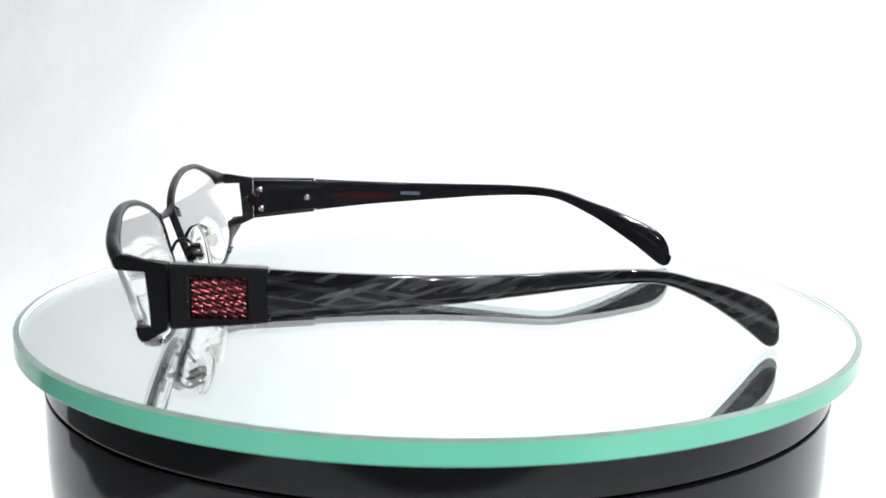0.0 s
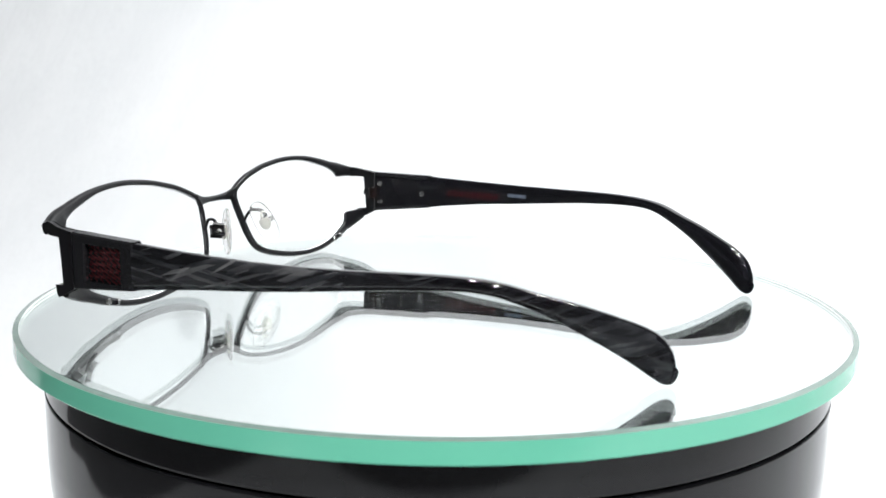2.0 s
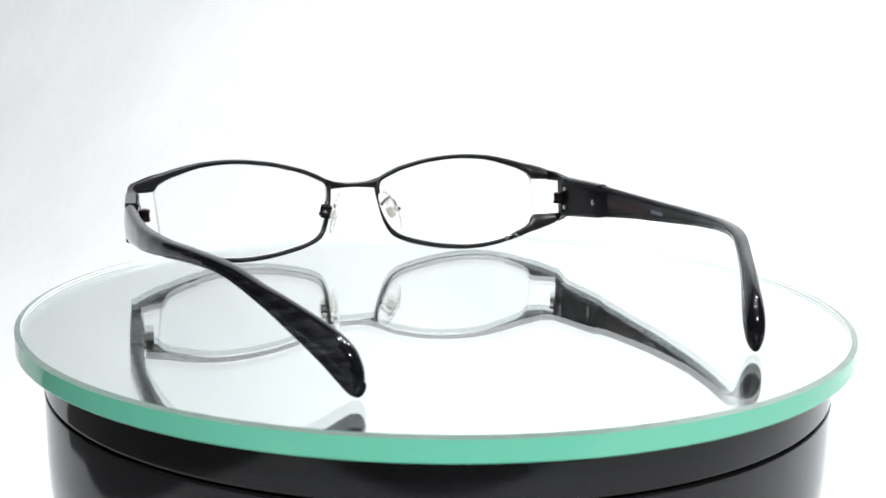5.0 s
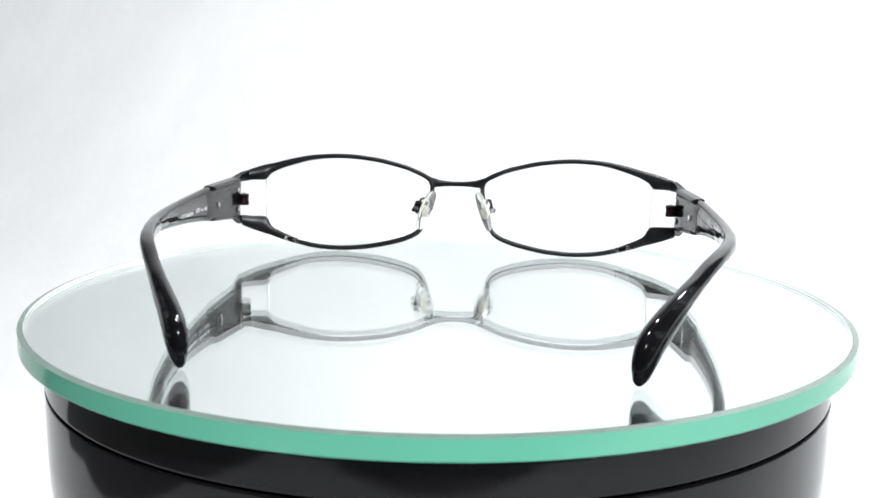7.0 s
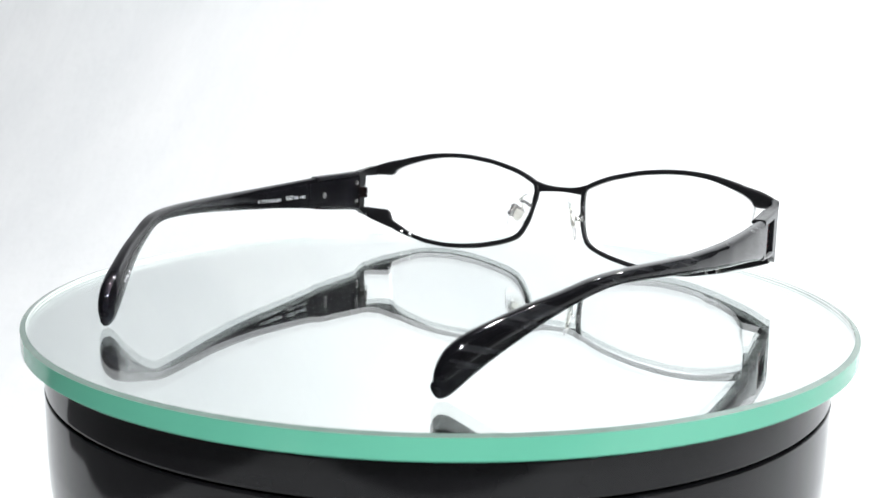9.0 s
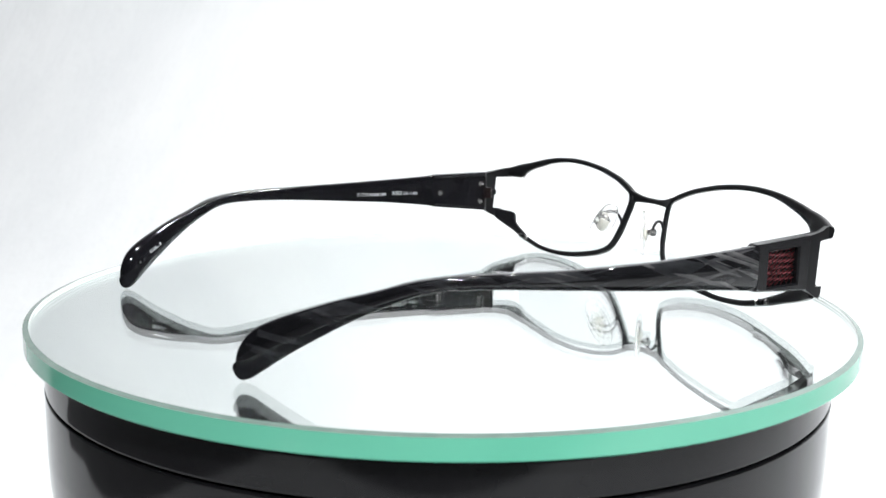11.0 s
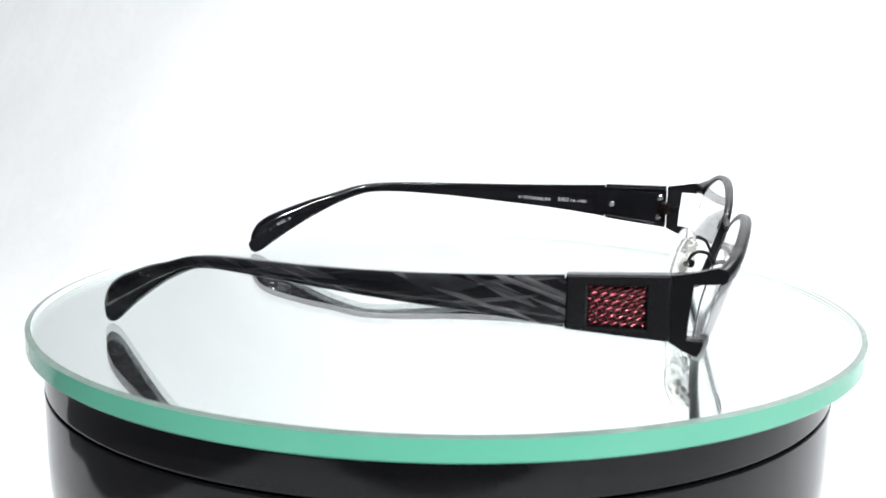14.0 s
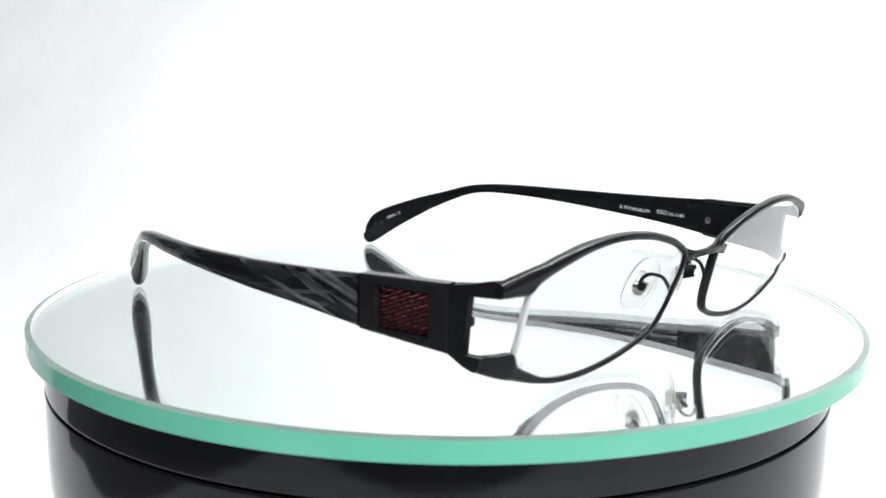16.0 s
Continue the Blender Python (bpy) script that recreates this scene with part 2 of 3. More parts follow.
# ---- turntable base ----
def turntable():
    base = new("turntable")
    base.location = (-0.0009, 0, FLOOR)
    z0 = -FLOOR
    bm = bmesh.new()
    lathe(bm, [(r * MM, z * MM + z0) for r, z in ((0, -5.1), (97.6, -5.1), (98.9, -5.4), (99.5, -6.2), (99.6, -6.9), (99.6, -7.1), (99.6, -14.1), (99.6, -14.3),
                                                  (99.55, -14.5), (99.4, -14.6), (90, -14.6), (0, -14.6))], 192)
    part("top_ring", bm, BASE_PLASTIC, base)
    bm = bmesh.new()
    lathe(bm, [(r * MM, z * MM + z0) for r, z in ((0, -15.5), (99.45, -15.4), (99.6, -15.45), (99.7, -15.6), (99.7, -15.8), (99.7, -29.5), (99.7, -30), (99.5, -37), (98.9, -43),
                                                  (97.6, -49), (95.6, -56), (93.5, -64), (92, -76), (92, -118), (93.5, -124), (93.5, -128.6), (0, -128.6))], 192)
    part("body", bm, BASE_PLASTIC, base)
    bm = bmesh.new()
    lathe(bm, [(r * MM, z * MM + z0) for r, z in ((0, -14.5), (97.9, -14.5), (97.9, -15.6), (0, -15.6))], 128)
    part("bearing_gap", bm, BLACK_METAL, base)
    for k in range(4):
        a = math.radians(45 + 90 * k)
        bm = bmesh.new()
        rod(bm, (0.07 * math.cos(a), 0.07 * math.sin(a), 0.0007), (0, 0, 1), 0.008, 0.0014)
        part("foot", bm, BLACK_METAL, base)
    tagged(base, "glossy black round motorised turntable base with a groove", "turntable")


turntable()


# ---- mirror plate ----
def mirror_plate():
    plate = new("mirror_plate")
    cx, cy = 0.00135 * math.cos(radians(227.6)), 0.00135 * math.sin(radians(227.6))
    R, T, CH = 0.1053, 0.005, 0.0013
    bm = bmesh.new()
    rw = R - CH - 0.00005
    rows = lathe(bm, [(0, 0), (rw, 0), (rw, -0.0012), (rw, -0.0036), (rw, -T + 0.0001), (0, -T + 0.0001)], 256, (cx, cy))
    # dark bands painted at the wall's top and bottom imitate the shaded rim lines
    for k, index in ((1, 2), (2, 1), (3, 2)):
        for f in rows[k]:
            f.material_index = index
    glass = part("glass", bm, [MIRROR_GLASS, GLASS_WALL, INNER_SHADE_BAND], plate, "clear thick mirror glass")
    glass.visible_shadow = False
    bm = bmesh.new()
    lathe(bm, [(0, -T + 0.0004), (R - 0.0016, -T + 0.0004), (R - 0.0016, -T + 0.00015), (0, -T + 0.00015)], 192, (cx, cy))
    part("silvering", bm, SILVERING, plate, "silvered mirror layer")
    bm = bmesh.new()
    rows = lathe(bm, [(R - CH, 0), (R, -CH * 0.3), (R, -T + 0.0004), (R - 0.0004, -T), (R - CH, -T), (R - CH, 0)],
                 256, (cx, cy))
    for f in rows[0]:
        f.material_index = 1
    for f in rows[4]:
        f.material_index = 2
    bmesh.ops.remove_doubles(bm, verts=bm.verts, dist=1e-7)
    part("edge", bm, [GREEN_EDGE, ARRIS, GLASS_WALL], plate, "sea-green polished glass edge", angle=25)
    tagged(plate, "round thick mirror glass plate with a green edge", "mirror plate")
    return plate


plate = mirror_plate()

# ---- eyeglasses, in millimetres: x to the wearer's right, y ahead, z up from the plate ----
RIM = ((69.8, 24.95, 69.8, 22.4), (69.1, 25.15, 69.0, 22.4), (67, 25.9, 66.6, 22.45), (64.5, 26.65, 63.2, 22.6), (62.5, 27.15, 61.9, 24.1),
       (60, 27.7, 59.4, 25.5), (56.7, 28.5, 56.4, 26.7), (49.2, 29.95, 49, 28.9), (41.5, 30.6, 41.5, 29.7), (35, 30.5, 35, 29.6),
       (30, 30, 30.1, 29.1), (25.7, 29.4, 25.8, 28.5), (20.8, 28.3, 21, 27.4), (16.6, 27.2, 16.9, 26.3), (13.2, 25.9, 13.5, 25.0),
       (10.6, 24.7, 11, 23.8), (8.6, 23.4, 9.6, 22.9), (7.8, 21.4, 8.8, 21.2), (7.9, 19, 8.9, 18.9), (8.3, 16.7, 9.3, 16.7))
RIM_LOW = ((8.3, 16.7, 9.3, 16.7), (8.8, 14, 9.8, 14.1), (9.3, 11.7, 10.3, 11.9), (10.3, 9, 11.2, 9.3), (11.3, 7.2, 12.2, 7.6), (12.6, 5.8, 13.3, 6.5),
           (15, 4.5, 15.5, 5.3), (19.5, 3.0, 19.8, 3.9), (26.6, 1.5, 26.8, 2.4), (32, 0.85, 32.1, 1.75), (38, 0.55, 38, 1.45),
           (45.5, 1.05, 45.4, 1.95), (51.8, 2.3, 51.5, 3.3), (55.5, 3.2, 54.9, 4.7), (58.5, 4.1, 57.9, 6.1), (61, 4.9, 60.5, 7.7),
           (63, 5.5, 62.3, 10.2), (66.5, 6.7, 66, 10.6), (69.0, 7.7, 68.9, 10.85), (69.8, 8.1, 69.8, 10.9))
OUTER = ((-34, 75.2), (-42, 75.7), (-53, 76), (-64, 76), (-75, 75.3), (-86, 74), (-97, 71.6), (-106, 68.9), (-112, 66.6), (-116, 64.6),
         (-122, 61.3), (-129, 57.2), (-136, 52.8), (-141, 49.8), (-146, 47.0))
TEMPLE = ((-34, 23.4, -34, 13.0), (-42, 23.0, -42, 14.0), (-53, 22.6, -53, 15.2), (-64, 22.3, -64, 16.1), (-75, 22.2, -75, 17.1),
          (-86, 22.2, -86, 18.1), (-97, 22.3, -97, 18.9), (-106, 22.1, -105, 19.2), (-111.5, 21.6, -110, 19.0), (-116, 20.7, -114.3, 18.1),
          (-122, 18.7, -119.5, 15.9), (-128.6, 16.7, -125.5, 12.7), (-135.6, 14.0, -132, 8.5), (-140, 12.0, -137, 4.9),
          (-143, 9.7, -140.5, 2.1), (-144.7, 6.6, -142.4, 0.7), (-145.2, 4.0, -143.6, 0.3))


def face_y(x, z):
    """The bowed, leaning face of the front."""
    y = -0.00075 * x * x + 0.31 * (z - 22.8)
    return y - (1.7 * ((x - 60) / 10) ** 2 if x > 60 else 0)


def temple_x(y, side=0):
    """Middle of a temple's thickness; the wearer's right one is splayed a little more."""
    ys = [a for a, b in reversed(OUTER)]
    return float(np.interp(y, ys, [b for a, b in reversed(OUTER)])) - 1.65 + side * 1.0 * math.exp(-((y + 98) / 22) ** 2)


def block_x(y):
    return 72.4 + (-14.2 - y) * 0.131


def mm(side, x, y, z):
    return Vector((side * x * MM, y * MM, z * MM))


def rim(side, parent):
    """One eyewire: a bevelled ribbon that widens to the two arms."""
    bm = bmesh.new()
    for rows in (RIM, RIM_LOW):
        rings = []
        for ox, oz, ix, iz in spline(rows, 4):
            o, i = Vector((ox, face_y(ox, oz), oz)), Vector((ix, face_y(ix, iz), iz))
            mid, u = (o + i) / 2, (o - i) / 2 * (1.06 + 0.5 * min(1, max(0, (60 - o.x) / 12)))
            deep = (1.9 + 0.7 * min(1, max(0, (mid.x - 25) / 40))) / 2 if oz > 16 else 0.95
            slope = Vector((0.0015 * mid.x, 1, -0.31)).normalized()
            v = slope * deep
            ring = [mid + u * a + v * b for a, b in ((1, 0.55), (0.6, 1), (-0.6, 1), (-1, 0.55), (-1, -0.55), (-0.6, -1), (0.6, -1), (1, -0.55))]
            rings.append([mm(side, *p) for p in ring])
        loft(bm, rings)
    return part("rim", bm, BLACK_METAL, parent, angle=62)


def lens(side, parent):
    """Clear demo lens filling the eyewire, 1.7 mm thick, bare at the temple side."""
    inner = [(p[2], p[3]) for p in spline(RIM[3:], 4)] + [(p[2], p[3]) for p in spline(RIM_LOW[:17], 4)][1:]
    inner += [(62.5, 14.0), (62.9, 18.0)]
    cx, cz = 37.0, 16.0
    bm = bmesh.new()
    layers = []
    for off in (0.85, -0.85):
        rings = []
        for s in (1.004, 0.988, 0.8, 0.55, 0.28):
            ring = []
            for x, z in inner:
                px, pz = cx + (x - cx) * s, cz + (z - cz) * s
                y = -0.00075 * px * px + 0.31 * (pz - 22.8) + off * (0.5 if s > 1 else 1)
                ring.append(bm.verts.new(mm(side, px, y, pz)))
            rings.append(ring)
        y = -0.00075 * cx * cx + 0.31 * (cz - 22.8) + off
        tip = bm.verts.new(mm(side, cx, y, cz))
        n = len(inner)
        for a, b in zip(rings, rings[1:]):
            for k in range(n):
                bm.faces.new((a[k], a[(k + 1) % n], b[(k + 1) % n], b[k])).material_index = int(a is rings[0])
        for k in range(n):
            bm.faces.new((rings[-1][k], rings[-1][(k + 1) % n], tip))
        layers.append(rings[0])
    n = len(inner)
    for k in range(n):
        bm.faces.new((layers[0][k], layers[0][(k + 1) % n], layers[1][(k + 1) % n], layers[1][k])).material_index = 1
    ob = part("lens", bm, [LENS, LENS_EDGE], parent, "clear demo lens")
    ob.visible_shadow = False
    return ob


def bridge(parent):
    bm = bmesh.new()
    rings = []
    for x, z, y, h, d in spline(((-9.2, 22.5, -0.3, 3.7, 1.6), (-7.6, 22.3, 0.0, 3.0, 1.6), (-5.5, 22.1, 0.3, 2.15, 1.5), (-2, 22.0, 0.5, 1.55, 1.4), (0, 22.0, 0.6, 1.55, 1.4),
                                 (2, 22.0, 0.5, 1.55, 1.4), (5.5, 22.1, 0.3, 2.15, 1.5), (7.6, 22.3, 0.0, 3.0, 1.6), (9.2, 22.5, -0.3, 3.7, 1.6)), 3):
        rings.append([mm(1, x, y + b * d / 2, z + a * h / 2) for a, b in ((1, 0.5), (0.6, 1), (-0.6, 1), (-1, 0.5), (-1, -0.5), (-0.6, -1), (0.6, -1), (1, -0.5))])
    loft(bm, rings)
    return part("bridge", bm, BLACK_METAL, parent)


def endpiece(side, parent):
    """Side plate bent back from the front: two arms round a window, joined ahead of the hinge."""
    shape = ((-5.6, 25.2), (-7.2, 24.85), (-9.6, 24.3), (-14.05, 23.75), (-14.05, 18), (-14.05, 10.9), (-11.2, 9.3), (-8.9, 8.3), (-8.4, 9.2), (-7.9, 10.85), (-11.2, 11.25),
             (-10.8, 17), (-10.2, 22.35), (-5.6, 22.35))
    bm = bmesh.new()
    rings = []
    for deep, grow in ((0.0, -0.22), (0.2, 0.0), (1.4, 0.0), (1.6, -0.2)):
        ring = []
        n = len(shape)
        for k, (y, z) in enumerate(shape):
            a, b = Vector(shape[k - 1]), Vector(shape[(k + 1) % n])
            t = (b - a).normalized()
            out = Vector((-t.y, t.x))
            y2, z2 = y + out.x * grow, z + out.y * grow
            d = deep * (1 + 0.7 * min(1, max(0, (-12 - y) / 2)))
            if y < -13.5:
                y2 -= 0.131 * d
            turn_in = 1.3 * (max(0, y + 11.5) / 6) ** 1.5
            ring.append(mm(side, 71.0 + (-4 - y) * 0.10 - turn_in - d, y2, z2))
        rings.append(ring)
    loft(bm, rings)
    piece = part("endpiece", bm, BLACK_METAL, parent, angle=30)
    for k, z in enumerate((16.0, 17.2, 18.4)):
        bm = bmesh.new()
        rod(bm, mm(side, 67.5, -15.2, z), (0, 0, 1), 1.6 * MM if k != 1 else 1.48 * MM, 1.1 * MM)
        part("hinge_knuckle", bm, HINGE_METAL, piece, "dark bronze hinge knuckle")
    bm = bmesh.new()
    box(bm, mm(side, 68.9, -14.6, 17.2), (1.5 * MM, 2.6 * MM, 3.1 * MM), None, 0.3 * MM)
    part("hinge_leaf", bm, HINGE_METAL, piece)
    bm = bmesh.new()
    box(bm, mm(side, 69.3, -12.0, 17.1), (1.3 * MM, 2.6 * MM, 1.9 * MM), None, 0.3 * MM)
    part("hinge_tongue", bm, BLOCK_METAL, piece)
    bm = bmesh.new()
    rod(bm, mm(side, 67.5, -15.2, 18.95), (0, 0, 1), 0.75 * MM, 0.5 * MM, 14, 0.15 * MM)
    part("hinge_screw", bm, SILVER, piece, "silver hinge screw")
    return piece


def rim_lock(side, parent):
    """Closing barrel and screw low on the eyewire."""
    x, z = 53.0, 3.1
    y = face_y(x, z)
    along = Vector((side * 1.0, 0, 0.28)).normalized()
    a, b = Vector((0, 1, 0)), along.cross(Vector((0, 1, 0)))
    bm = bmesh.new()
    rings = []
    for k in range(1, 12):
        h = -math.cos(math.pi * k / 12)
        r = (1 - abs(h) ** 2.6) ** 0.5 * (0.95 - 0.12 * h) * (1 - 0.16 * math.exp(-(h / 0.22) ** 2))
        rings.append([mm(side, x + 0.7, y - 0.7, z + 0.5) + along * (1.9 * MM * h) + (a * math.cos(w) + b * math.sin(w)) * (r * MM) for w in (2 * math.pi * j / 14 for j in range(14))])
    loft(bm, rings)
    barrel = part("rim_lock", bm, BLACK_ACETATE, parent)
    bm = bmesh.new()
    rod(bm, mm(side, x - 0.9, y - 0.85, z + 0.2), (-side * 0.75, -0.65, 0), 0.85 * MM, 0.8 * MM, 16, 0.2 * MM)
    part("screw", bm, SILVER, barrel, "silver screw")
    bm = bmesh.new()
    rod(bm, mm(side, x + 2.4, y - 0.9, z + 0.75), (side * 0.75, -0.65, 0), 0.8 * MM, 1.0 * MM, 16, 0.15 * MM)
    part("screw_head", bm, SILVER, barrel, "silver screw head on the rim lock")


def nose_pad(side, parent):
    c = Vector((9.3, -10.6, 14.7))
    axis = Vector((4.4, -3.8, -11.5)).normalized()
    n = (Vector((-0.86, -0.5, 0.0)) - axis * Vector((-0.86, -0.5, 0.0)).dot(axis)).normalized()
    w = axis.cross(n)
    bm = bmesh.new()
    rings = []
    for k in range(1, 16):
        a = math.pi * k / 16
        s, h = math.sin(a) ** 0.75, -math.cos(a) * 6.7
        ring = []
        for j in range(20):
            b = 2 * math.pi * j / 20
            q = c + axis * h + w * (math.cos(b) * 3.15 * s) + n * (math.sin(b) * 0.75 * s + 0.25 * (h / 6.7) ** 2)
            ring.append(mm(side, *q))
        rings.append(ring)
    loft(bm, rings)
    pad = part("nose_pad", bm, SILICONE, parent, "clear silicone nose pad")
    pad.visible_shadow = False
    bm = bmesh.new()
    axes = Matrix((Vector((side * n.x, n.y, n.z)), Vector((side * axis.x, axis.y, axis.z)), Vector((side * w.x, w.y, w.z)))).transposed()
    q = c - n * 0.4
    shield = [(-1.7, -1.75), (-1.7, 1.75), (0.5, 1.75)] + [(0.6 + 1.9 * math.sin(h), 1.75 * math.cos(h)) for h in (math.pi * k / 10 for k in range(1, 10))] + [(0.5, -1.75)]
    loft(bm, [[mm(side, *(q + axis * (0.3 + 0.85 * u * g) + w * (0.85 * v * g) + n * d)) for u, v in shield] for g, d in ((0.88, 0.32), (1, 0.2), (1, -0.2), (0.88, -0.32))])
    tube(bm, [mm(side, *p) for p in spline((tuple(q - axis * 1.2), tuple(q - axis * 2.6), tuple(q - axis * 3.1 - w * 0.9), tuple(q - axis * 2.5 - w * 1.6)), 4)], 0.28 * MM, 6)
    part("core", bm, PAD_CORE, pad, "pale metal pad core")
    q = c - n * 1.6
    bm = bmesh.new()
    box(bm, mm(side, *q), (1.5 * MM, 1.5 * MM, 1.3 * MM), axes, 0.25 * MM)
    part("pad_mount", bm, SILVER, pad)
    q = c - n * 2.7
    bm = bmesh.new()
    box(bm, mm(side, *q), (1.8 * MM, 2.2 * MM, 2.2 * MM), axes, 0.8 * MM)
    part("pad_box", bm, BLACK_METAL, pad)
    bm = bmesh.new()
    rod(bm, mm(side, *(q + Vector((0.75, -1.0, 0.0)))), (side * 0.7, -1, 0), 0.82 * MM, 0.9 * MM, 16, 0.3 * MM)
    part("screw", bm, SILVER, pad, "silver screw")
    bm = bmesh.new()
    path = spline(((9.4, face_y(9, 14.3) - 0.5, 14.3), (9.8, -4.3, 16.6), (10.2, -5.3, 17.6), (10.9, -7.2, 17.9), (11.4, -8.5, 17.3), (11.6, -9.3, 16.2), (q.x + 0.1, q.y, q.z + 0.6)), 6)
    tube(bm, [mm(side, *p) for p in path], 0.44 * MM)
    part("pad_arm", bm, BLACK_METAL, pad, "thin black wire arm")
    return pad


def temple(side, parent):
    """One temple: marbled acetate outside, black inside; it carries the metal block with its woven inlay."""
    bm = bmesh.new()
    rows = spline(TEMPLE, 5)
    rings = []
    for k, (yt, zt, yb, zb) in enumerate(rows):
        top, bot = Vector((temple_x(yt, side), yt, zt)), Vector((temple_x(yb, side), yb, zb))
        mid, up = (top + bot) / 2, (top - bot) / 2
        nx, pv = rows[min(k + 1, len(rows) - 1)], rows[max(k - 1, 0)]
        d = Vector((temple_x((nx[0] + nx[2]) / 2, side) - temple_x((pv[0] + pv[2]) / 2, side), (nx[0] + nx[2] - pv[0] - pv[2]) / 2, 0)).normalized()
        lat = Vector((-d.y, d.x, 0))
        half = 1.7 - 0.15 * math.sin(min(1, k / 40) * math.pi) + 0.5 * math.sin(min(1, max(0, (k - 50) / 20)) * math.pi / 2) ** 2
        half += 0.3 * min(1, max(0, (k - 54) / 10))
        half *= 1 - 0.52 * (max(0, k - 66) / 14) ** 2
        ring = []
        for j in range(24):
            b = 2 * math.pi * j / 24
            cb, sb = math.cos(b), math.sin(b)
            e = 0.52 + 0.43 * min(1, max(0, (k - 46) / 20))
            eu = 0.72 + 0.2 * min(1, max(0, (k - 46) / 20))
            ring.append(mid + lat * (half * math.copysign(abs(cb) ** e, cb)) + up * math.copysign(abs(sb) ** eu, sb))
        rings.append((mid, ring))
    mid, first = rings[0]
    rings[0] = (mid, [p + Vector((0, -0.32, 0)) for p in first])
    out = [[mm(side, p.x, p.y + dy, mid.z + (p.z - mid.z) * 0.88) for p in first] for dy in (0, -0.3)]
    out += [[mm(side, *p) for p in ring] for _, ring in rings]
    mid, last = rings[-1]
    end = Vector((-0.45, -0.85, -0.38))
    for s, f in ((0.96, 0.3), (0.86, 0.62), (0.68, 0.92), (0.42, 1.12), (0.14, 1.2)):
        out.append([mm(side, *(mid + (p - mid) * s + end * f)) for p in last])
    loft(bm, out)
    bmesh.ops.recalc_face_normals(bm, faces=bm.faces)
    for f in bm.faces:
        f.material_index = 0 if f.normal.x * side > 0.5 else 1
    arm = part("temple", bm, [MARBLED, BLACK_ACETATE], parent, "marbled charcoal acetate temple")

    # metal block with a recess
    bm = bmesh.new()

    def at(y, z, d):
        return mm(side, block_x(y) - d, y, z)

    def zt(y):
        return 24.0 + (y + 14.2) * 0.02

    def zb(y):
        return 10.9 + (-14.2 - y) * 0.1

    y0, y1 = (-14.3 if side > 0 else -14.7), -34.0
    r0, r1, rt, rb = -18.7, -29.8, 21.5, 13.2
    o = [(y0, zt(y0)), (y1, zt(y1)), (y1, zb(y1)), (y0, zb(y0))]
    i = [(r0, rt), (r1, rt), (r1, rb + 0.25), (r0, rb)]
    g = 0.42
    o_in = [(y0 - g, zt(y0) - g), (y1 + g, zt(y1) - g), (y1 + g, zb(y1) + g), (y0 - g, zb(y0) + g)]
    i_out = [(r0 + g, rt + g), (r1 - g, rt + g), (r1 - g, rb + 0.25 - g), (r0 + g, rb - g)]
    deep = 1.95
    back = 3.35
    def level(points, d):
        """One outline at depth d; the front end stands square to the block's face."""
        return [at(y - (0.131 * d if y > -15.5 else 0), z, d) for y, z in points]

    loops = [level(o_in, back), level(o, back - g), level(o, g), level(o_in, 0), level(i_out, 0), level(i, g), level(i, deep)]
    loft(bm, loops, caps=True)
    bmesh.ops.recalc_face_normals(bm, faces=bm.faces)
    for f in bm.faces:
        f.material_index = 1 if f.normal.x * side < -0.5 else 0
    block = part("temple_block", bm, [BLOCK_METAL, BLACK_ACETATE], parent, "satin black metal temple block", angle=25)

    bm = bmesh.new()
    box(bm, at(-24.25, 17.4, 1.82), (0.2 * MM, 11.0 * MM, 8.1 * MM), Euler((0, 0, side * 0.1305)).to_matrix())
    part("inlay_plate", bm, RED_PLATE, block, "dark red plate under the weave")
    # woven inlay: slanting red wires that pass over and under black ones
    cy, cz, hy, hz = -24.25, 17.4, 5.35, 3.95
    for fam, (ang, pitch, period, name, mat) in enumerate(((22, 0.78, 3.06, "woven_inlay", RED_WIRE), (-57, 1.5, 1.59, "black_weft", BLACK_METAL))):
        bm = bmesh.new()
        dy, dz = math.cos(radians(ang)), math.sin(radians(ang))
        ny, nz = -dz, dy
        for k in range(-11, 12):
            pts = []
            for s in range(-60, 61):
                u = s * 0.125
                a, b = k * pitch * ny + u * dy, k * pitch * nz + u * dz
                if abs(a) <= hy and abs(b) <= hz:
                    wave = 0.13 * math.sin(2 * math.pi * (u / period + 0.5 * k) + math.pi * fam)
                    pts.append((cy + a, cz + b, 1.4 - wave))
            if len(pts) > 4:
                half = 0.25 if fam == 0 else 0.22
                loft(bm, [[at(y + ny * half * w, z + nz * half * w, d - 0.1 * h)
                           for w, h in ((1, 0), (0.6, 0.8), (0, 1), (-0.6, 0.8), (-1, 0), (0, -0.8))] for y, z, d in pts])
        part(name, bm, mat, block, "woven red metal wire inlay" if fam == 0 else "")
    # acetate panel let into the inside, between the two metal lips
    bm = bmesh.new()
    rings = []
    for y, proud in ((-14.85, 0.1), (-15.1, 0.3), (-33.8, 0.3), (-37.0, 0.2), (-40.0, 0.0), (-40.6, -0.3)):
        a, b, hi = zt(y) - 1.5, zb(y) + 1.0, back + proud
        rings.append([at(y, a, hi - 0.6), at(y, a, hi - 0.15), at(y, a - 0.2, hi), at(y, b + 0.2, hi), at(y, b, hi - 0.15), at(y, b, hi - 0.6)])
    loft(bm, rings)
    part("inner_panel", bm, BLACK_ACETATE, block, "black acetate panel inside the block", angle=25)
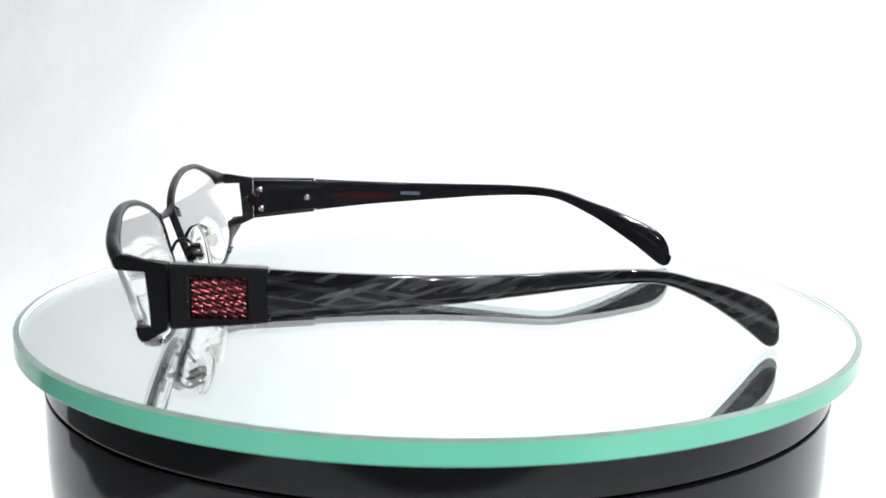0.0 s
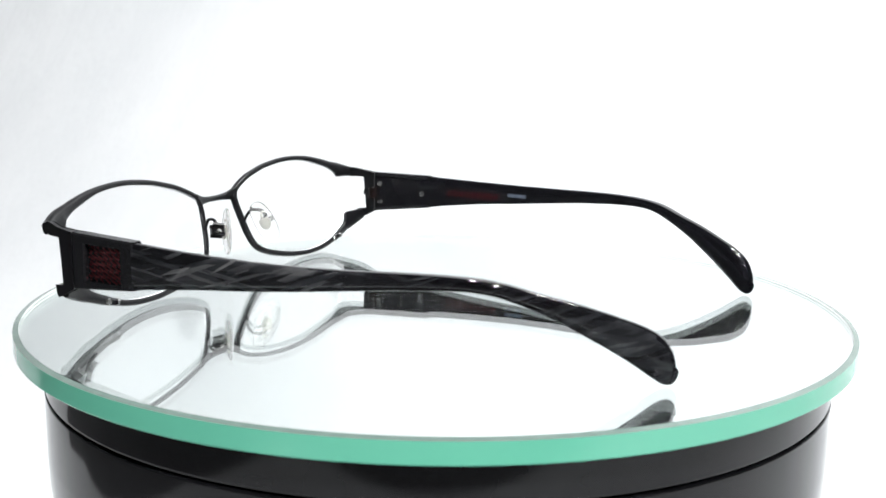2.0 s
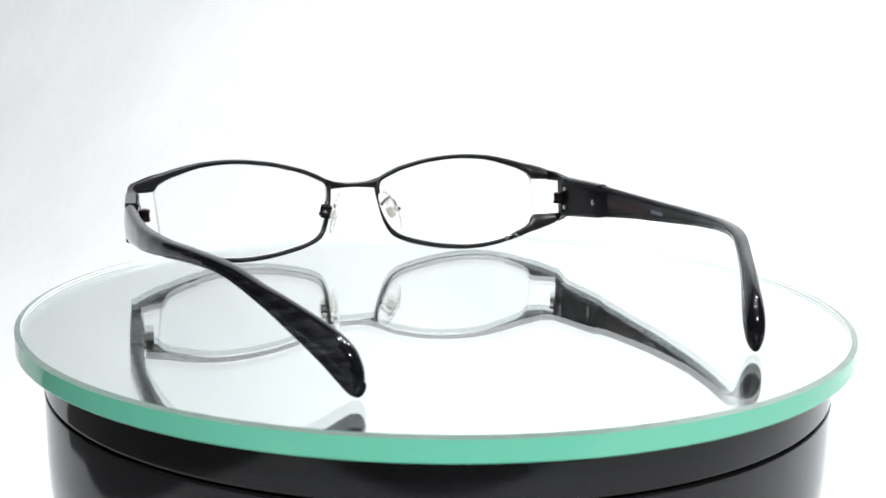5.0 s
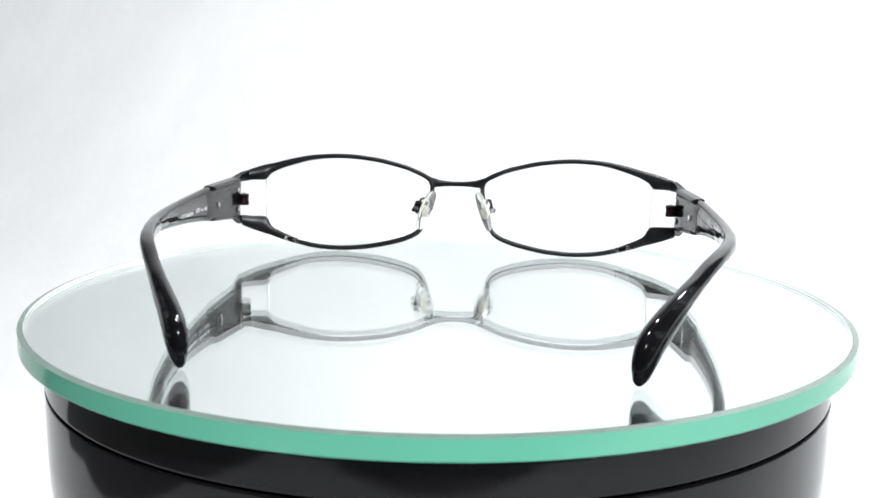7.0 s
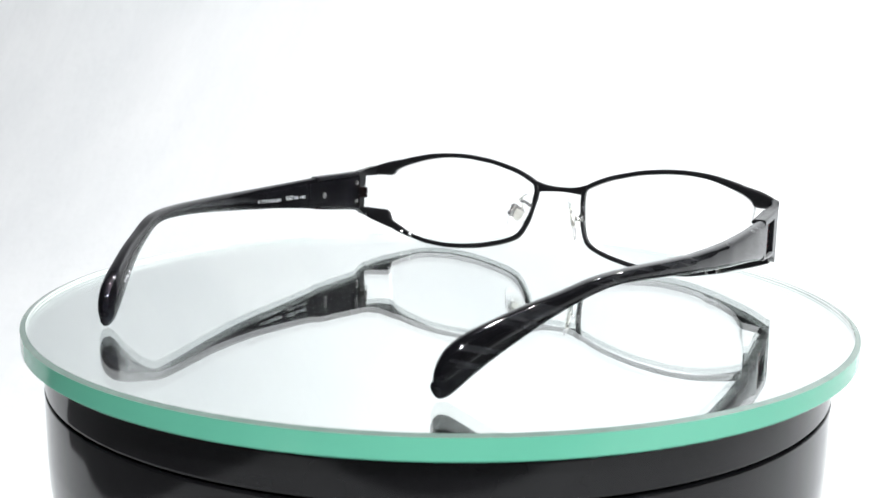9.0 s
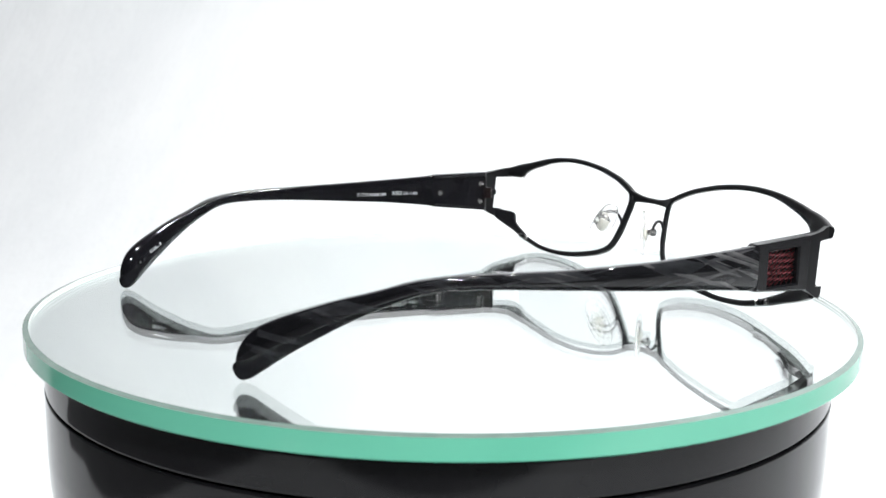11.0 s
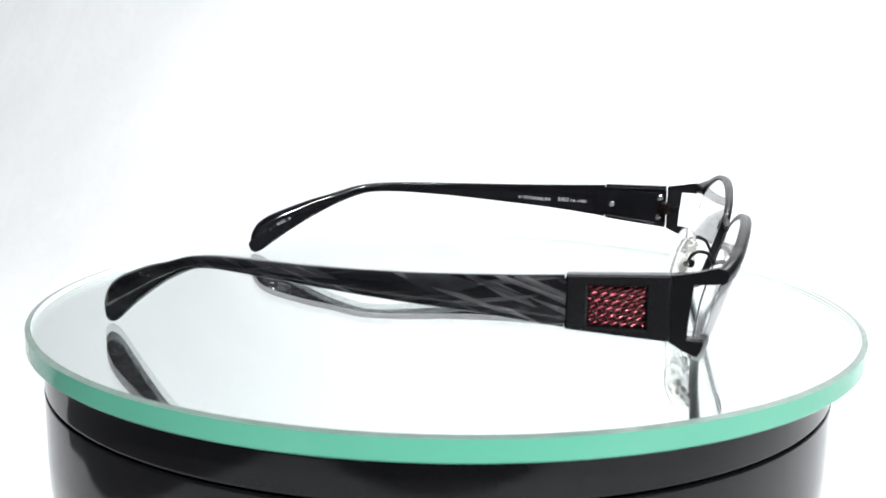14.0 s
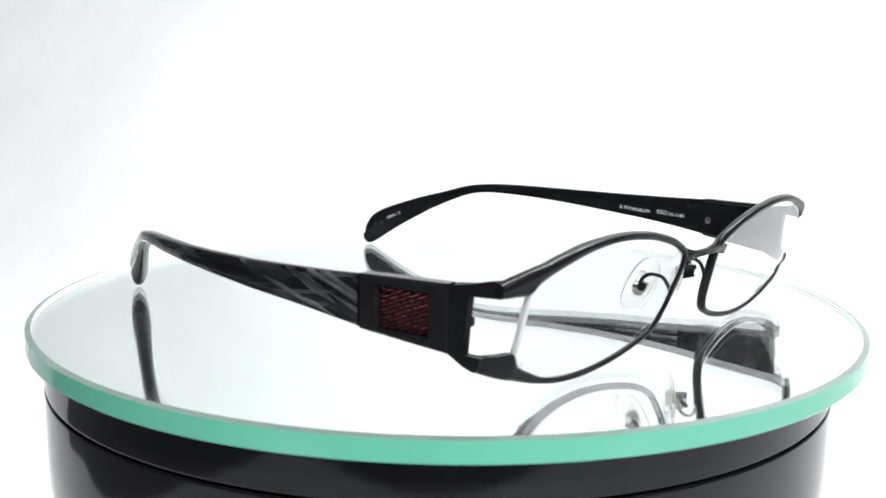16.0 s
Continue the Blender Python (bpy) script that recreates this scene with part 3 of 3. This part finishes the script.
    for top in (True, False):
        bm = bmesh.new()
        rings = []
        for y, d in ((y0 - 0.5, 0.1), (y0 - 0.8, 0.45), (y1 + 0.5, 0.45), (y1 + 0.15, 0.1)):
            a = zt(y) - 0.45 if top else zb(y) + 0.45
            b = a - 0.75 if top else a + 0.7
            rings.append([at(y, a, back - 0.3), at(y, a, back + d - 0.15), at(y, a + (b - a) * 0.25, back + d), at(y, a + (b - a) * 0.8, back + d), at(y, b, back + d - 0.15), at(y, b, back - 0.3)])
        loft(bm, rings)
        part("lip", bm, BLOCK_METAL, block, angle=25)
    # screw heads on the inside
    for y, z in ((-16.9, 20.3), (-17.2, 14.2)):
        bm = bmesh.new()
        rod(bm, at(y, z, back + 0.3), (-side, 0, 0), 0.92 * MM, 0.7 * MM, 16, 0.2 * MM)
        part("screw", bm, SILVER, block, "silver screw")
    bm = bmesh.new()
    rod(bm, at(-31.9, 17.6, back + 0.3), (-side, 0, 0), 0.95 * MM, 0.7 * MM, 16, 0.2 * MM)
    part("rivet", bm, SILVER, block, "silver rivet")
    return arm


def lettering(text, parent, y, z, length, tilt, name):
    """Raised print on the inner face of the wearer's left temple; it reads towards the front."""
    cu = bpy.data.curves.new(name, "FONT")
    cu.body, cu.size, cu.extrude = text, 2 * MM, 0.00003
    tmp = new("print_source", cu)
    bpy.context.view_layer.update()
    me = bpy.data.meshes.new_from_object(tmp.evaluated_get(bpy.context.evaluated_depsgraph_get()))
    bpy.data.objects.remove(tmp)
    wide = max(v.co.x for v in me.vertices) - min(v.co.x for v in me.vertices)
    me.transform(Matrix.Diagonal((length * MM / wide, 0.74 * length * MM / wide, 1, 1)) @ Matrix.Translation((0, 0.2 * MM, 0)))
    me.materials.clear()
    me.materials.append(WHITE_PRINT)
    ob = new(name, me)
    ob.parent = parent
    ob["label"] = "small white print"
    mid = y + length / 2
    slope = math.atan2(temple_x(mid + 4, -1) - temple_x(mid - 4, -1), 8)
    ob.matrix_basis = Matrix.Translation(mm(-1, temple_x(y, -1) - (1.80 if y > -100 else 2.42) / math.cos(slope), y, z)) @ pose(0, 0, 0, 0, 0, math.degrees(slope)) @ Matrix(
        ((0, 0, 1, 0), (1, 0, 0, 0), (0, 1, 0, 0), (0, 0, 0, 1))) @ pose(0, 0, 0, 0, 0, tilt)
    return ob


def square_mark(parent, y, z, size):
    """The open square between the two sizes."""
    bm = bmesh.new()
    x = temple_x(y, -1) - 1.74
    h, w = size / 2, 0.15
    rings = []
    for b, d in ((h, 0.0), (h, 0.06), (h - w, 0.06), (h - w, 0.0)):
        rings.append([mm(-1, x - d, y + sy * b, z + sz * b) for sy, sz in ((1, 1), (-1, 1), (-1, -1), (1, -1))])
    loft(bm, rings, caps=False, closed=True)
    part("size_square", bm, WHITE_PRINT, parent, smooth=False)


def faint_mark(parent, y, z):
    """A small worn print that cannot be read."""
    bm = bmesh.new()
    slope = math.atan2(temple_x(y + 3, -1) - temple_x(y - 3, -1), 6)
    box(bm, mm(-1, temple_x(y, -1) - 2.45 / math.cos(slope), y, z), (0.12 * MM, 0.7 * MM, 0.8 * MM), Euler((0.4, 0, slope)).to_matrix(), 0.03 * MM)
    part("worn_mark", bm, WORN_PRINT, parent, smooth=False)


def bar(parent, y0, y1, z0, z1, mat, name):
    """A flat printed bar on the inner face of the wearer's right temple."""
    bm = bmesh.new()
    rings = []
    for k in range(7):
        y = y0 + (y1 - y0) * k / 6
        x = temple_x(y, 1) - 1.64
        za, zb = z0 + (z1[0] - z0) * k / 6, z0 - z1[1] + (z1[0] - z0) * k / 6
        rings.append([mm(1, x, y, za), mm(1, x - 0.09, y, za), mm(1, x - 0.09, y, zb), mm(1, x, y, zb)])
    loft(bm, rings)
    part(name, bm, mat, parent, smooth=False)


def eyeglasses():
    g = new("eyeglasses")
    for side in (1, -1):
        rim(side, g)
        lens(side, g)
        endpiece(side, g)
        rim_lock(side, g)
        nose_pad(side, g)
        arm = temple(side, g)
        if side < 0:
            lettering("F-TITANIUM", arm, -62.3, 17.7, 10.2, -2.2, "material_mark")
            lettering("55", arm, -49.5, 17.5, 1.95, -2.2, "size_mark")
            lettering("16-140", arm, -45.6, 17.35, 5.0, -2.2, "size_mark")
            square_mark(arm, -46.6, 18.15, 1.15)
            for y in (-140.1, -138.6):
                faint_mark(arm, y, 7.3 + (y + 140) * 0.42)
            lettering("COL. 3", arm, -136.7, 9.0, 4.6, 23, "colour_mark")
        else:
            for k in range(9):
                y = -40.8 - 2.05 * k
                bar(arm, y, y - 1.6, 19.3 - 0.045 * k, (19.27 - 0.045 * k, 2.0 - 0.03 * k), RED_PRINT, "maker_mark")
            bar(arm, -62.2, -68.5, 19.6, (19.5, 1.1), BLUE_PRINT, "origin_mark")
    bridge(g)
    tagged(g, "black metal eyeglasses with marbled temples and red inlays", "eyeglasses")
    return g


glasses = eyeglasses()

# ---- the turn: plate and eyeglasses go round the upright axis together ----
TURN = ((0, -7.35), (1, -21.46), (2, -35.57), (3, -49.64), (4, -63.67), (5, -77.65), (6, -91.59), (7, -105.47), (8, -119.32), (9, -133.14),
        (10, -146.93), (11, -160.72), (12, -174.51), (13, -188.31), (14, -202.11), (15, -215.93), (16, -229.74))


def motions():
    seat = pose(-0.070692, -0.015244, 0, 0, 0, 100.884)
    walk(plate, [(t, pose(-0.00027, 0.00025, 0, 0, 0, a - TURN[0][1])) for t, a in TURN])
    walk(glasses, [(t, pose(0, 0, 0, 0, 0, a) @ seat) for t, a in TURN])


motions()
